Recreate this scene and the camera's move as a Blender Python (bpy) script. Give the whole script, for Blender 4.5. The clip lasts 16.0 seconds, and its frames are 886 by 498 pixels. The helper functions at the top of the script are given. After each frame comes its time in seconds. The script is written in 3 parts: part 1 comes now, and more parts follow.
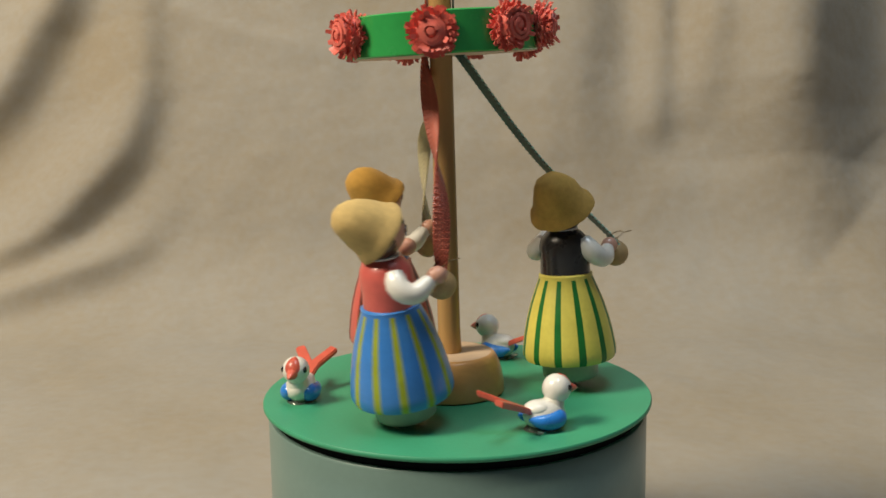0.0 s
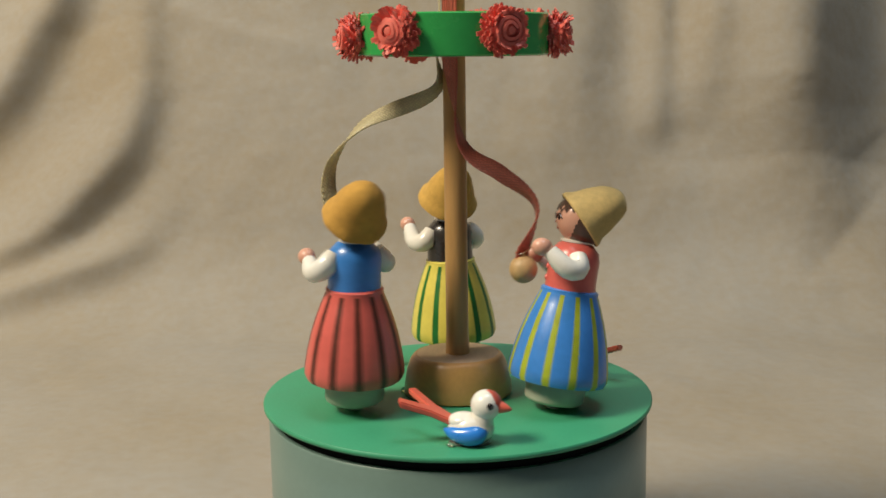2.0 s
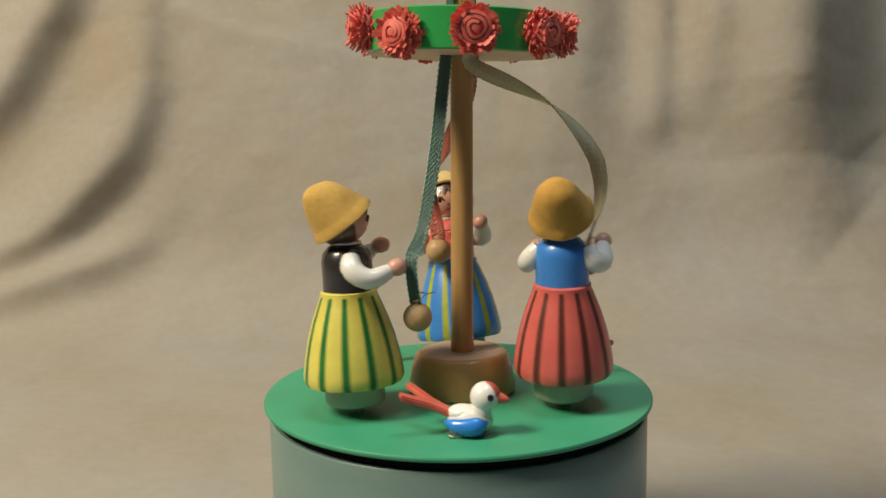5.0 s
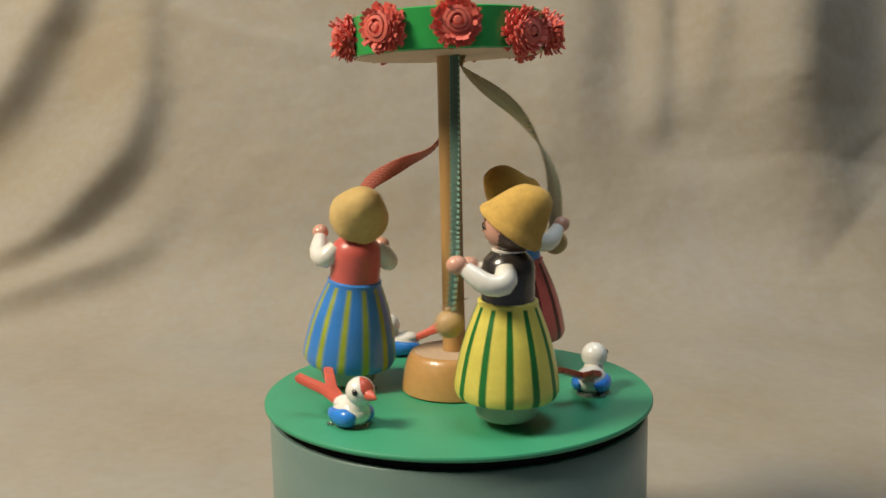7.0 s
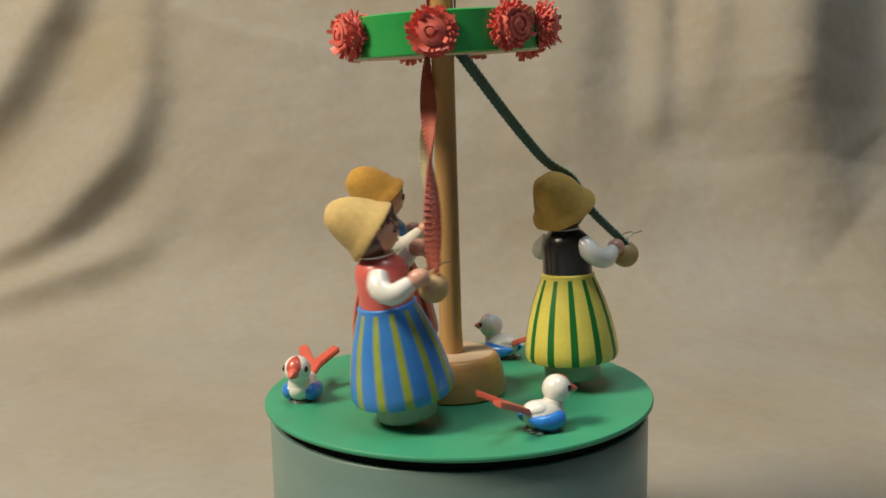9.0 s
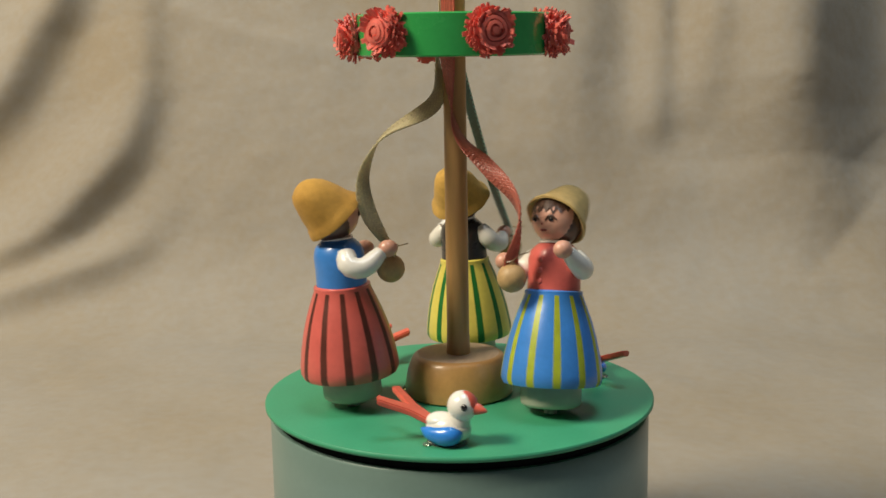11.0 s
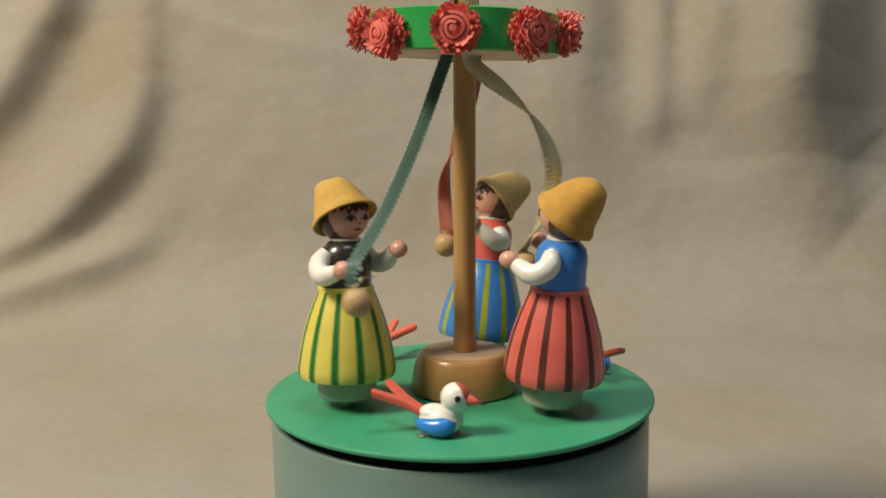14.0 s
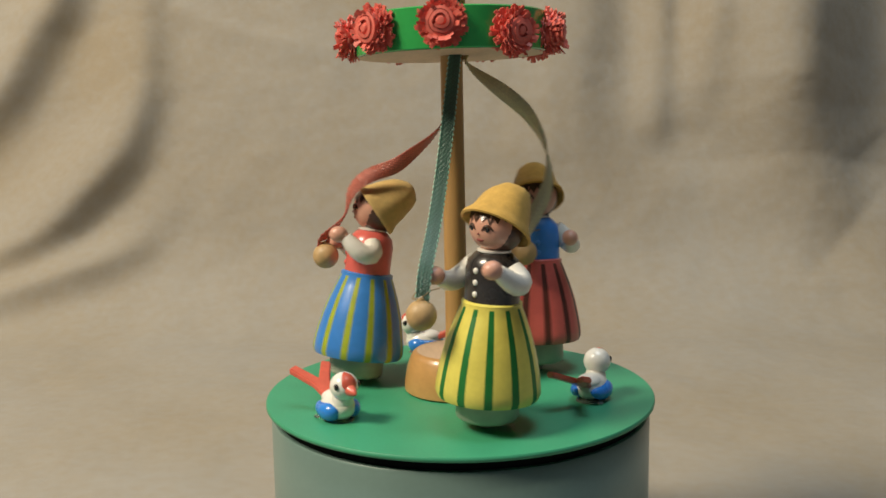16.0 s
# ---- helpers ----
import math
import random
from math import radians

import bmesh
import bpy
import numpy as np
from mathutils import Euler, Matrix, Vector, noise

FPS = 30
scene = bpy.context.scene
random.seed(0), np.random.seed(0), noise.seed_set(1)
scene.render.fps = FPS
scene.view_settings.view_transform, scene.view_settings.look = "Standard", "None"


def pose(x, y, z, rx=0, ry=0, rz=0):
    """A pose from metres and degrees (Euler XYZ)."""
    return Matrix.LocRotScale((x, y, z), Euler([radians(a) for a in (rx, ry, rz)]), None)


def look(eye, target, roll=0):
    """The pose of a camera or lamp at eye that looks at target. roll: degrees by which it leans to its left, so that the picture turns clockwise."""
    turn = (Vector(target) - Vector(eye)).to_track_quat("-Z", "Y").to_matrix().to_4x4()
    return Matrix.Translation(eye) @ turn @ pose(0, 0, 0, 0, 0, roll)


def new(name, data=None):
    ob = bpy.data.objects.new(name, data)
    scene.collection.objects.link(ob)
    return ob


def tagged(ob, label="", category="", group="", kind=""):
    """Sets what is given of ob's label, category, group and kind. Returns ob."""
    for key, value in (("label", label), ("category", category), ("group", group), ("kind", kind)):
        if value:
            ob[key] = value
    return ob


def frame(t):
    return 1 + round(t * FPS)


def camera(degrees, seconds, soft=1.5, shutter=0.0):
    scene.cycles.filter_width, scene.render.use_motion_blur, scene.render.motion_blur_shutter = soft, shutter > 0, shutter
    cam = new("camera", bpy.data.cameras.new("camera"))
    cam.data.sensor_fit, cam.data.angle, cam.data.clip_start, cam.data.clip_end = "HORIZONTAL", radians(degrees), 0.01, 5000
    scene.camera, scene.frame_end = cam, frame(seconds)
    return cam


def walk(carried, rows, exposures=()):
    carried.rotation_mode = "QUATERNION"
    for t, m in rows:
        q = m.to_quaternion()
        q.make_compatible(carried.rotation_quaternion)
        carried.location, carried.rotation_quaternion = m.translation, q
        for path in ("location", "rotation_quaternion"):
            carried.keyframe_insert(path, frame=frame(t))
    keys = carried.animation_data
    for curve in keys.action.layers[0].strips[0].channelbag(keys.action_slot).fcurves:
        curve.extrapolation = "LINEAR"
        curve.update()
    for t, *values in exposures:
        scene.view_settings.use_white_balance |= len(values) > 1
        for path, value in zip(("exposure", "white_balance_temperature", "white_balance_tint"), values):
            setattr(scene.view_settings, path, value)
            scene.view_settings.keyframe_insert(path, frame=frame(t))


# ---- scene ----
# A turning music box with dancing dolls, on and before a draped canvas cloth.
H = 0.070                      # height of the turntable's face above the table
EYE = (0.0, -0.3082, H + 0.0934)
YAW, PITCH = radians(-0.758), radians(8.976)
AIM = (EYE[0] + math.sin(YAW) * math.cos(PITCH), EYE[1] + math.cos(YAW) * math.cos(PITCH), EYE[2] - math.sin(PITCH))
cam = camera(47.12, 16.0, soft=1.6, shutter=0.5)
walk(cam, [(0.0, look(EYE, AIM, -0.963)), (16.0, look(EYE, AIM, -0.963))], exposures=[(0.0, 0.0), (16.0, 0.0)])

# ---- light: warm lamp on one side, added overhead fill, dim cool room round about ----
world = bpy.data.worlds.new("room_light")
scene.world = world
world.use_nodes = True
world.node_tree.nodes["Background"].inputs[0].default_value = (0.80, 0.86, 1.0, 1)
world.node_tree.nodes["Background"].inputs[1].default_value = 0.19


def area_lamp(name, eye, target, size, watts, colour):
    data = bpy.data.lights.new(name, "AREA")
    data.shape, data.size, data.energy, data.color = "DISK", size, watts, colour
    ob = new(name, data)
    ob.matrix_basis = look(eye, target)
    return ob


area_lamp("desk_lamp_light", (-1.12, -0.48, H + 1.38), (-0.05, 0.15, H + 0.05), 0.56, 41.0, (1.0, 0.87, 0.67))
# added cool fill, with no known lamp there, to brighten table and dolls
area_lamp("overhead_fill", (0.22, -0.16, 1.85), (0.05, 0.05, 0.0), 0.8, 13.0, (0.78, 0.90, 1.0))


# ---- materials ----
def material(name, colour, rough=0.5, vary=0.12, grain=120.0, bump=0.15, bump_scale=400.0, coat=0.0, stretch=None, sheen=0.0, spec=0.5):
    """A painted or natural surface: two scales of colour noise and a fine relief."""
    mat = bpy.data.materials.new(name)
    mat.use_nodes = True
    nt = mat.node_tree
    bsdf = nt.nodes["Principled BSDF"]
    tex = nt.nodes.new("ShaderNodeTexCoord")
    mapping = nt.nodes.new("ShaderNodeMapping")
    mapping.inputs["Scale"].default_value = stretch or (1, 1, 1)
    nt.links.new(tex.outputs["Object"], mapping.inputs[0])
    big = nt.nodes.new("ShaderNodeTexNoise")
    big.inputs["Scale"].default_value, big.inputs["Detail"].default_value = grain, 4
    fine = nt.nodes.new("ShaderNodeTexNoise")
    fine.inputs["Scale"].default_value, fine.inputs["Detail"].default_value = bump_scale, 3
    nt.links.new(mapping.outputs[0], big.inputs["Vector"])
    nt.links.new(mapping.outputs[0], fine.inputs["Vector"])
    ramp = nt.nodes.new("ShaderNodeValToRGB")
    ramp.color_ramp.elements[0].position, ramp.color_ramp.elements[1].position = 0.3, 0.7
    ramp.color_ramp.elements[0].color = tuple(c * (1 - vary) for c in colour) + (1,)
    ramp.color_ramp.elements[1].color = tuple(min(1, c * (1 + vary)) for c in colour) + (1,)
    mix = nt.nodes.new("ShaderNodeMath")
    mix.operation = "MULTIPLY_ADD"
    mix.inputs[1].default_value, mix.inputs[2].default_value = 0.35, 0.0
    add = nt.nodes.new("ShaderNodeMath")
    add.operation = "MULTIPLY_ADD"
    add.inputs[1].default_value = 0.65
    nt.links.new(fine.outputs["Fac"], mix.inputs[0])
    nt.links.new(big.outputs["Fac"], add.inputs[0])
    nt.links.new(mix.outputs[0], add.inputs[2])
    nt.links.new(add.outputs[0], ramp.inputs[0])
    nt.links.new(ramp.outputs[0], bsdf.inputs["Base Color"])
    rr = nt.nodes.new("ShaderNodeMapRange")
    rr.inputs["To Min"].default_value, rr.inputs["To Max"].default_value = max(0.05, rough - 0.08), min(1, rough + 0.08)
    nt.links.new(big.outputs["Fac"], rr.inputs[0])
    nt.links.new(rr.outputs[0], bsdf.inputs["Roughness"])
    bsdf.inputs["Coat Weight"].default_value = coat
    bsdf.inputs["Coat Roughness"].default_value = 0.12
    bsdf.inputs["Specular IOR Level"].default_value = spec
    bsdf.inputs["Sheen Weight"].default_value = sheen
    b = nt.nodes.new("ShaderNodeBump")
    b.inputs["Strength"].default_value, b.inputs["Distance"].default_value = bump, 0.0004
    nt.links.new(fine.outputs["Fac"], b.inputs["Height"])
    nt.links.new(b.outputs[0], bsdf.inputs["Normal"])
    return mat


def woven(name, colour, threads, rough=0.85, relief=0.6, vary=0.25, depth=0.0004, blotch=9.0, sheen=0.1, floor=0.8, coords="UV"):
    """Cloth: crossing threads as relief and colour, with slow stains."""
    mat = material(name, colour, rough, vary, blotch, 0.0, 160.0, sheen=sheen, spec=0.25)
    nt = mat.node_tree
    bsdf, bump = nt.nodes["Principled BSDF"], nt.nodes["Bump"]
    tex = nt.nodes["Texture Coordinate"]
    heights = []
    for axis in ("X", "Y"):
        wave = nt.nodes.new("ShaderNodeTexWave")
        wave.bands_direction = axis
        wave.inputs["Scale"].default_value = threads
        wave.inputs["Distortion"].default_value = 1.6
        wave.inputs["Detail"].default_value = 2
        wave.inputs["Detail Scale"].default_value = 1.5
        nt.links.new(tex.outputs[coords], wave.inputs["Vector"])
        heights.append(wave)
    m = nt.nodes.new("ShaderNodeMath")
    m.operation = "MULTIPLY"
    nt.links.new(heights[0].outputs["Fac"], m.inputs[0])
    nt.links.new(heights[1].outputs["Fac"], m.inputs[1])
    nt.links.new(m.outputs[0], bump.inputs["Height"])
    bump.inputs["Strength"].default_value, bump.inputs["Distance"].default_value = relief, depth
    crumple = nt.nodes.new("ShaderNodeBump")
    crumple.inputs["Strength"].default_value, crumple.inputs["Distance"].default_value = (0.32 if coords == "UV" else 0.0), 0.004
    lumps = nt.nodes.new("ShaderNodeTexNoise")
    lumps.inputs["Scale"].default_value, lumps.inputs["Detail"].default_value = 38, 5
    nt.links.new(tex.outputs[coords], lumps.inputs["Vector"])
    nt.links.new(lumps.outputs["Fac"], crumple.inputs["Height"])
    nt.links.new(crumple.outputs[0], bump.inputs["Normal"])
    ramp = nt.nodes["Color Ramp"]
    dark = nt.nodes.new("ShaderNodeMix")
    dark.data_type, dark.blend_type = "RGBA", "MULTIPLY"
    shade = nt.nodes.new("ShaderNodeMapRange")
    shade.inputs["To Min"].default_value = floor
    nt.links.new(m.outputs[0], shade.inputs[0])
    dark.inputs["Factor"].default_value = 1.0
    nt.links.new(ramp.outputs[0], dark.inputs["A"])
    nt.links.new(shade.outputs[0], dark.inputs["B"])
    nt.links.new(dark.outputs["Result"], bsdf.inputs["Base Color"])
    return mat


CLOTH = woven("canvas", (0.43, 0.385, 0.305), 420.0, relief=0.25, vary=0.10, depth=0.0003, blotch=8.0)
for stop, tint in zip(CLOTH.node_tree.nodes["Color Ramp"].color_ramp.elements, ((0.372, 0.306, 0.212, 1), (0.408, 0.380, 0.330, 1))):
    stop.color = tint
PLASTER = material("dull_wall_paint", (0.15, 0.175, 0.21), 0.7, 0.06, 3, 0.1, 90)
GREEN_DISC = material("green_lacquer", (0.046, 0.315, 0.165), 0.50, 0.10, 60, 0.06, 900, coat=0.06)
GREEN_HOOP = material("green_gloss_paint", (0.036, 0.37, 0.085), 0.25, 0.08, 90, 0.05, 600, coat=0.5)
BLACK = material("black_felt", (0.005, 0.006, 0.005), 0.9, 0.2, spec=0.15)
CASE = material("pale_green_paint", (0.160, 0.245, 0.222), 0.34, 0.06, 30, 0.05, 500, coat=0.2)
WOOD = material("oiled_wood", (0.47, 0.27, 0.095), 0.45, 0.15, 160, 0.12, 700, coat=0.25, stretch=(1, 1, 0.12))
BLOCK_WOOD = material("varnished_block_wood", (0.52, 0.28, 0.095), 0.38, 0.12, 180, 0.06, 800, coat=0.35, stretch=(0.25, 1, 1))
RAW_WOOD = material("raw_wood", (0.58, 0.43, 0.30), 0.6, 0.15, 200, 0.1, 900, stretch=(0.2, 1, 1))
BEAD = material("turned_bead_wood", (0.50, 0.33, 0.15), 0.5, 0.16, 250, 0.08, 900)
ROSE = material("rose_shaving", (0.74, 0.15, 0.11), 0.5, 0.22, 300, 0.15, 1500, sheen=0.1)
WHITE = material("white_gloss_paint", (0.82, 0.80, 0.73), 0.3, 0.06, 200, 0.06, 700, coat=0.45)
BIRD_BLUE = material("blue_gloss_paint", (0.03, 0.22, 0.70), 0.28, 0.12, 200, 0.06, 700, coat=0.45)
BIRD_RED = material("orange_red_paint", (0.70, 0.135, 0.085), 0.35, 0.12, 250, 0.1, 900, coat=0.3)
EYE_BLACK = material("black_gloss_paint", (0.012, 0.010, 0.010), 0.25, 0.1, coat=0.4)
FELT = material("straw_yellow_felt", (0.52, 0.29, 0.06), 0.85, 0.14, 500, 0.45, 2600, sheen=0.08, spec=0.2)
FELT_LIGHT = material("light_straw_felt", (0.57, 0.35, 0.085), 0.85, 0.14, 500, 0.45, 2600, sheen=0.08, spec=0.2)
FELT_PALE = material("pale_straw_felt", (0.60, 0.425, 0.165), 0.85, 0.14, 500, 0.45, 2600, sheen=0.08, spec=0.2)
SKIN = material("flesh_paint", (0.66, 0.35, 0.25), 0.4, 0.06, 200, 0.04, 600, coat=0.25)
HAIR = material("dark_brown_paint", (0.075, 0.037, 0.023), 0.35, 0.2, 300, 0.05, 800, coat=0.2)
LIP = material("brown_red_paint", (0.22, 0.045, 0.035), 0.5, 0.1)
RED_CLOTHES = material("coral_red_paint", (0.66, 0.13, 0.105), 0.36, 0.10, 150, 0.06, 700, coat=0.25)
BLUE_CLOTHES = material("sky_blue_paint", (0.048, 0.23, 0.66), 0.34, 0.10, 150, 0.06, 700, coat=0.3)
YELLOW_CLOTHES = material("bright_yellow_paint", (0.72, 0.63, 0.12), 0.36, 0.10, 150, 0.06, 700, coat=0.25)
DARK_CLOTHES = material("black_brown_paint", (0.032, 0.028, 0.026), 0.28, 0.15, 150, 0.05, 700, coat=0.4)
STRIPE_GREEN = material("green_stripe_paint", (0.012, 0.16, 0.03), 0.4, 0.15, 200)
STRIPE_LIME = material("lime_stripe_paint", (0.36, 0.42, 0.03), 0.4, 0.15, 200)
STRIPE_BROWN = material("brown_stripe_paint", (0.10, 0.024, 0.015), 0.42, 0.2, 200)
FOOT = material("pale_grey_paint", (0.42, 0.43, 0.34), 0.4, 0.08, 200, coat=0.2)
BRASS = material("thin_brass_wire", (0.25, 0.16, 0.06), 0.35, 0.1)
RIBBON_GREEN = woven("green_satin", (0.085, 0.26, 0.195), 420.0, 0.32, 0.6, 0.3, 0.00035, 500, 0.15, 0.40, "Object")
RIBBON_RED = woven("red_satin", (0.95, 0.235, 0.15), 420.0, 0.32, 0.6, 0.22, 0.00035, 500, 0.15, 0.55, "Object")
RIBBON_CREAM = woven("cream_satin", (0.90, 0.79, 0.49), 420.0, 0.32, 0.6, 0.18, 0.00035, 500, 0.15, 0.70, "Object")
EDGE_GREEN = material("mint_selvage_thread", (0.38, 0.66, 0.54), 0.35, 0.2, 900, 0.1, 2500)
for mat in (RIBBON_GREEN, RIBBON_RED, RIBBON_CREAM):
    slant = mat.node_tree.nodes.new("ShaderNodeMapping")
    slant.inputs["Rotation"].default_value = (0, 0, radians(38))
    mat.node_tree.links.new(mat.node_tree.nodes["Texture Coordinate"].outputs["Object"], slant.inputs["Vector"])
    for node in list(mat.node_tree.nodes):
        if node.type == "TEX_WAVE":
            node.inputs["Distortion"].default_value = 3.0
            mat.node_tree.links.new(slant.outputs[0], node.inputs["Vector"])
    nt = mat.node_tree
    nt.nodes["Principled BSDF"].inputs["Specular IOR Level"].default_value = 0.9
    # thin enough for light to come through
    glow, blend = nt.nodes.new("ShaderNodeBsdfTranslucent"), nt.nodes.new("ShaderNodeMixShader")
    nt.links.new(nt.nodes["Color Ramp"].outputs[0], glow.inputs["Color"])
    blend.inputs[0].default_value = 0.3
    nt.links.new(nt.nodes["Principled BSDF"].outputs[0], blend.inputs[1])
    nt.links.new(glow.outputs[0], blend.inputs[2])
    nt.links.new(blend.outputs[0], nt.nodes["Material Output"].inputs["Surface"])


GLUE = bpy.data.materials.new("clear_glue")
GLUE.use_nodes = True
for key, value in (("Base Color", (0.75, 0.85, 0.75, 1)), ("Roughness", 0.08), ("Transmission Weight", 0.9), ("IOR", 1.45)):
    GLUE.node_tree.nodes["Principled BSDF"].inputs[key].default_value = value


# ---- mesh helpers ----
def part(name, bm, mats, parent=None, label="", smooth=50.0):
    """Link a bmesh as one mesh object, under a parent where one is given."""
    me = bpy.data.meshes.new(name)
    bmesh.ops.recalc_face_normals(bm, faces=bm.faces)
    bm.to_mesh(me)
    bm.free()
    for m in (mats if isinstance(mats, (list, tuple)) else [mats]):
        me.materials.append(m)
    me.polygons.foreach_set("use_smooth", [True] * len(me.polygons))
    me.set_sharp_from_angle(angle=radians(smooth))
    ob = new(name, me)
    if parent:
        ob.parent = parent
    if label:
        ob["label"] = label
    return ob


def lathe(bm, profile, angles=48, mat=0, m=None, stripe=None, squash=1.0):
    """Turn (radius, height) pairs round z. stripe: (material, from row, to row, the angle steps that take it)."""
    if isinstance(angles, int):
        angles = [2 * math.pi * i / angles for i in range(angles)]
    rings = []
    for r, z in profile:
        if r < 1e-7:
            rings.append([bm.verts.new((0, 0, z))])
        else:
            rings.append([bm.verts.new((r * math.cos(a), squash * r * math.sin(a), z)) for a in angles])
    n, made = len(angles), []
    for k in range(len(rings) - 1):
        a, b = rings[k], rings[k + 1]
        for i in range(n):
            j = (i + 1) % n
            if len(a) == 1 and len(b) == 1:
                continue
            vs = [a[0], b[j], b[i]] if len(a) == 1 else [a[i], a[j], b[0]] if len(b) == 1 else [a[i], a[j], b[j], b[i]]
            f = bm.faces.new(vs)
            f.material_index = mat
            if stripe and stripe[1] <= k < stripe[2] and i in stripe[3]:
                f.material_index = stripe[0]
            made.append(f)
    if m is not None:
        bmesh.ops.transform(bm, matrix=m, verts=[v for ring in rings for v in ring])
    return rings


def ball(bm, centre, r, mat=0, scale=(1, 1, 1), rings=10, segs=18, m=None):
    prof = [(r * math.sin(math.pi * i / rings), -r * math.cos(math.pi * i / rings)) for i in range(rings + 1)]
    prof[0], prof[-1] = (0, -r), (0, r)
    t = Matrix.Translation(centre) @ (m or Matrix()) @ Matrix.Diagonal((*scale, 1))
    lathe(bm, prof, segs, mat, t)


def tube(bm, pts, radii, mat=0, segs=10):
    """A round limb through points, with domed ends."""
    pts = [Vector(p) for p in pts]
    rings = []
    for i, p in enumerate(pts):
        d = (pts[min(i + 1, len(pts) - 1)] - pts[max(i - 1, 0)]).normalized()
        x = d.orthogonal().normalized() if not rings else (axis - d * axis.dot(d)).normalized()
        axis = x
        y = d.cross(x)
        rings.append([bm.verts.new(p + radii[i] * (x * math.cos(a) + y * math.sin(a))) for a in [2 * math.pi * k / segs for k in range(segs)]])
    for a, b in zip(rings, rings[1:]):
        for k in range(segs):
            bm.faces.new((a[k], a[(k + 1) % segs], b[(k + 1) % segs], b[k])).material_index = mat
    bm.faces.new(rings[0][::-1]).material_index = mat
    bm.faces.new(rings[-1]).material_index = mat


def smooth_line(pts, n):
    """n + 1 points of a rounded line through pts (Catmull-Rom)."""
    P = [np.array(p, float) for p in pts]
    P = [2 * P[0] - P[1]] + P + [2 * P[-1] - P[-2]]
    out = []
    for s in np.linspace(0, len(P) - 3 - 1e-9, n + 1):
        k = int(s)
        u = s - k
        a, b, c, d = P[k:k + 4]
        out.append(0.5 * (2 * b + (c - a) * u + (2 * a - 5 * b + 4 * c - d) * u * u + (3 * b - a - 3 * c + d) * u ** 3))
    return out


# ---- the draped cloth: table and backdrop in one sheet ----
def fold_field(X, S):
    """How far the cloth stands off its smooth sweep, at x across it and s along it."""
    D = np.zeros_like(X)

    def fold(pts, ahead, behind, heights):
        """A fold along pts, top to foot: a slope as wide as `ahead` on the far side of the lamp, `behind` on the near side."""
        line = np.array(smooth_line([(x, z, 0) for x, z in pts], 200))[:, :2]
        rise = np.interp(np.linspace(0, 1, 201), np.linspace(0, 1, len(heights)), heights)
        best, side, high = np.full(X.shape, 1e9), np.ones_like(X), np.zeros_like(X)
        for k in range(201):
            p, q = line[k], line[min(k + 1, 200)] - line[max(k - 1, 0)]
            d = (X - p[0]) ** 2 + (S - p[1]) ** 2
            nearer = d < best
            best = np.where(nearer, d, best)
            side = np.where(nearer, (X - p[0]) * q[1] - (S - p[1]) * q[0], side)
            high = np.where(nearer, rise[k], high)
        wide = np.where(side < 0, ahead, behind)
        D[...] += high * np.exp(-best / wide ** 2)

    # swags that fall from the top and sweep outwards
    fold([(-0.292, 0.780), (-0.294, 0.641), (-0.310, 0.601), (-0.328, 0.563), (-0.348, 0.538), (-0.383, 0.511)], 0.018, 0.030, (0.022, 0.022, 0.020, 0.016))
    fold([(-0.233, 0.780), (-0.235, 0.634), (-0.232, 0.576), (-0.235, 0.535), (-0.247, 0.504), (-0.269, 0.477), (-0.298, 0.446), (-0.326, 0.428), (-0.362, 0.412)], 0.016, 0.036, (0.008, 0.009, 0.014, 0.020, 0.021, 0.019, 0.010))
    fold([(-0.215, 0.452), (-0.231, 0.440), (-0.252, 0.424), (-0.287, 0.404), (-0.320, 0.387), (-0.347, 0.378)], 0.014, 0.022, (0.002, 0.010, 0.015, 0.015, 0.012))
    # upright folds
    fold([(0.102, 0.780), (0.100, 0.630), (0.094, 0.581), (0.088, 0.528), (0.082, 0.481)], 0.023, 0.034, (0.0105, 0.0105, 0.007, 0.0))
    fold([(0.158, 0.780), (0.156, 0.627), (0.154, 0.579), (0.149, 0.531), (0.144, 0.510)], 0.014, 0.016, (0.0130, 0.0125, 0.0090, 0.0))
    fold([(0.193, 0.780), (0.191, 0.628), (0.186, 0.579), (0.180, 0.545), (0.174, 0.519)], 0.018, 0.016, (0.0175, 0.0165, 0.0105, 0.0))
    fold([(0.255, 0.780), (0.253, 0.627), (0.249, 0.576), (0.251, 0.531), (0.268, 0.487), (0.298, 0.457)], 0.052, 0.055, (0.066, 0.066, 0.056, 0.032, 0.008))
    # faint creases
    fold([(-0.204, 0.621), (-0.173, 0.607), (-0.121, 0.592), (-0.078, 0.583)], 0.006, 0.010, (0.0016, 0.0014, 0.0006))
    fold([(-0.102, 0.70), (-0.096, 0.560), (-0.086, 0.49)], 0.022, 0.03, (0.0016, 0.0012, 0.0))
    fold([(0.03, 0.70), (0.034, 0.560), (0.03, 0.47)], 0.022, 0.03, (0.0016, 0.0012, 0.0))
    # beyond the middle the hanging cloth recedes, a slope added to dim that side
    D -= 0.15 * np.clip(X - 0.07, 0, 0.4) * np.clip((S - 0.40) / 0.1, 0, 1)
    return D


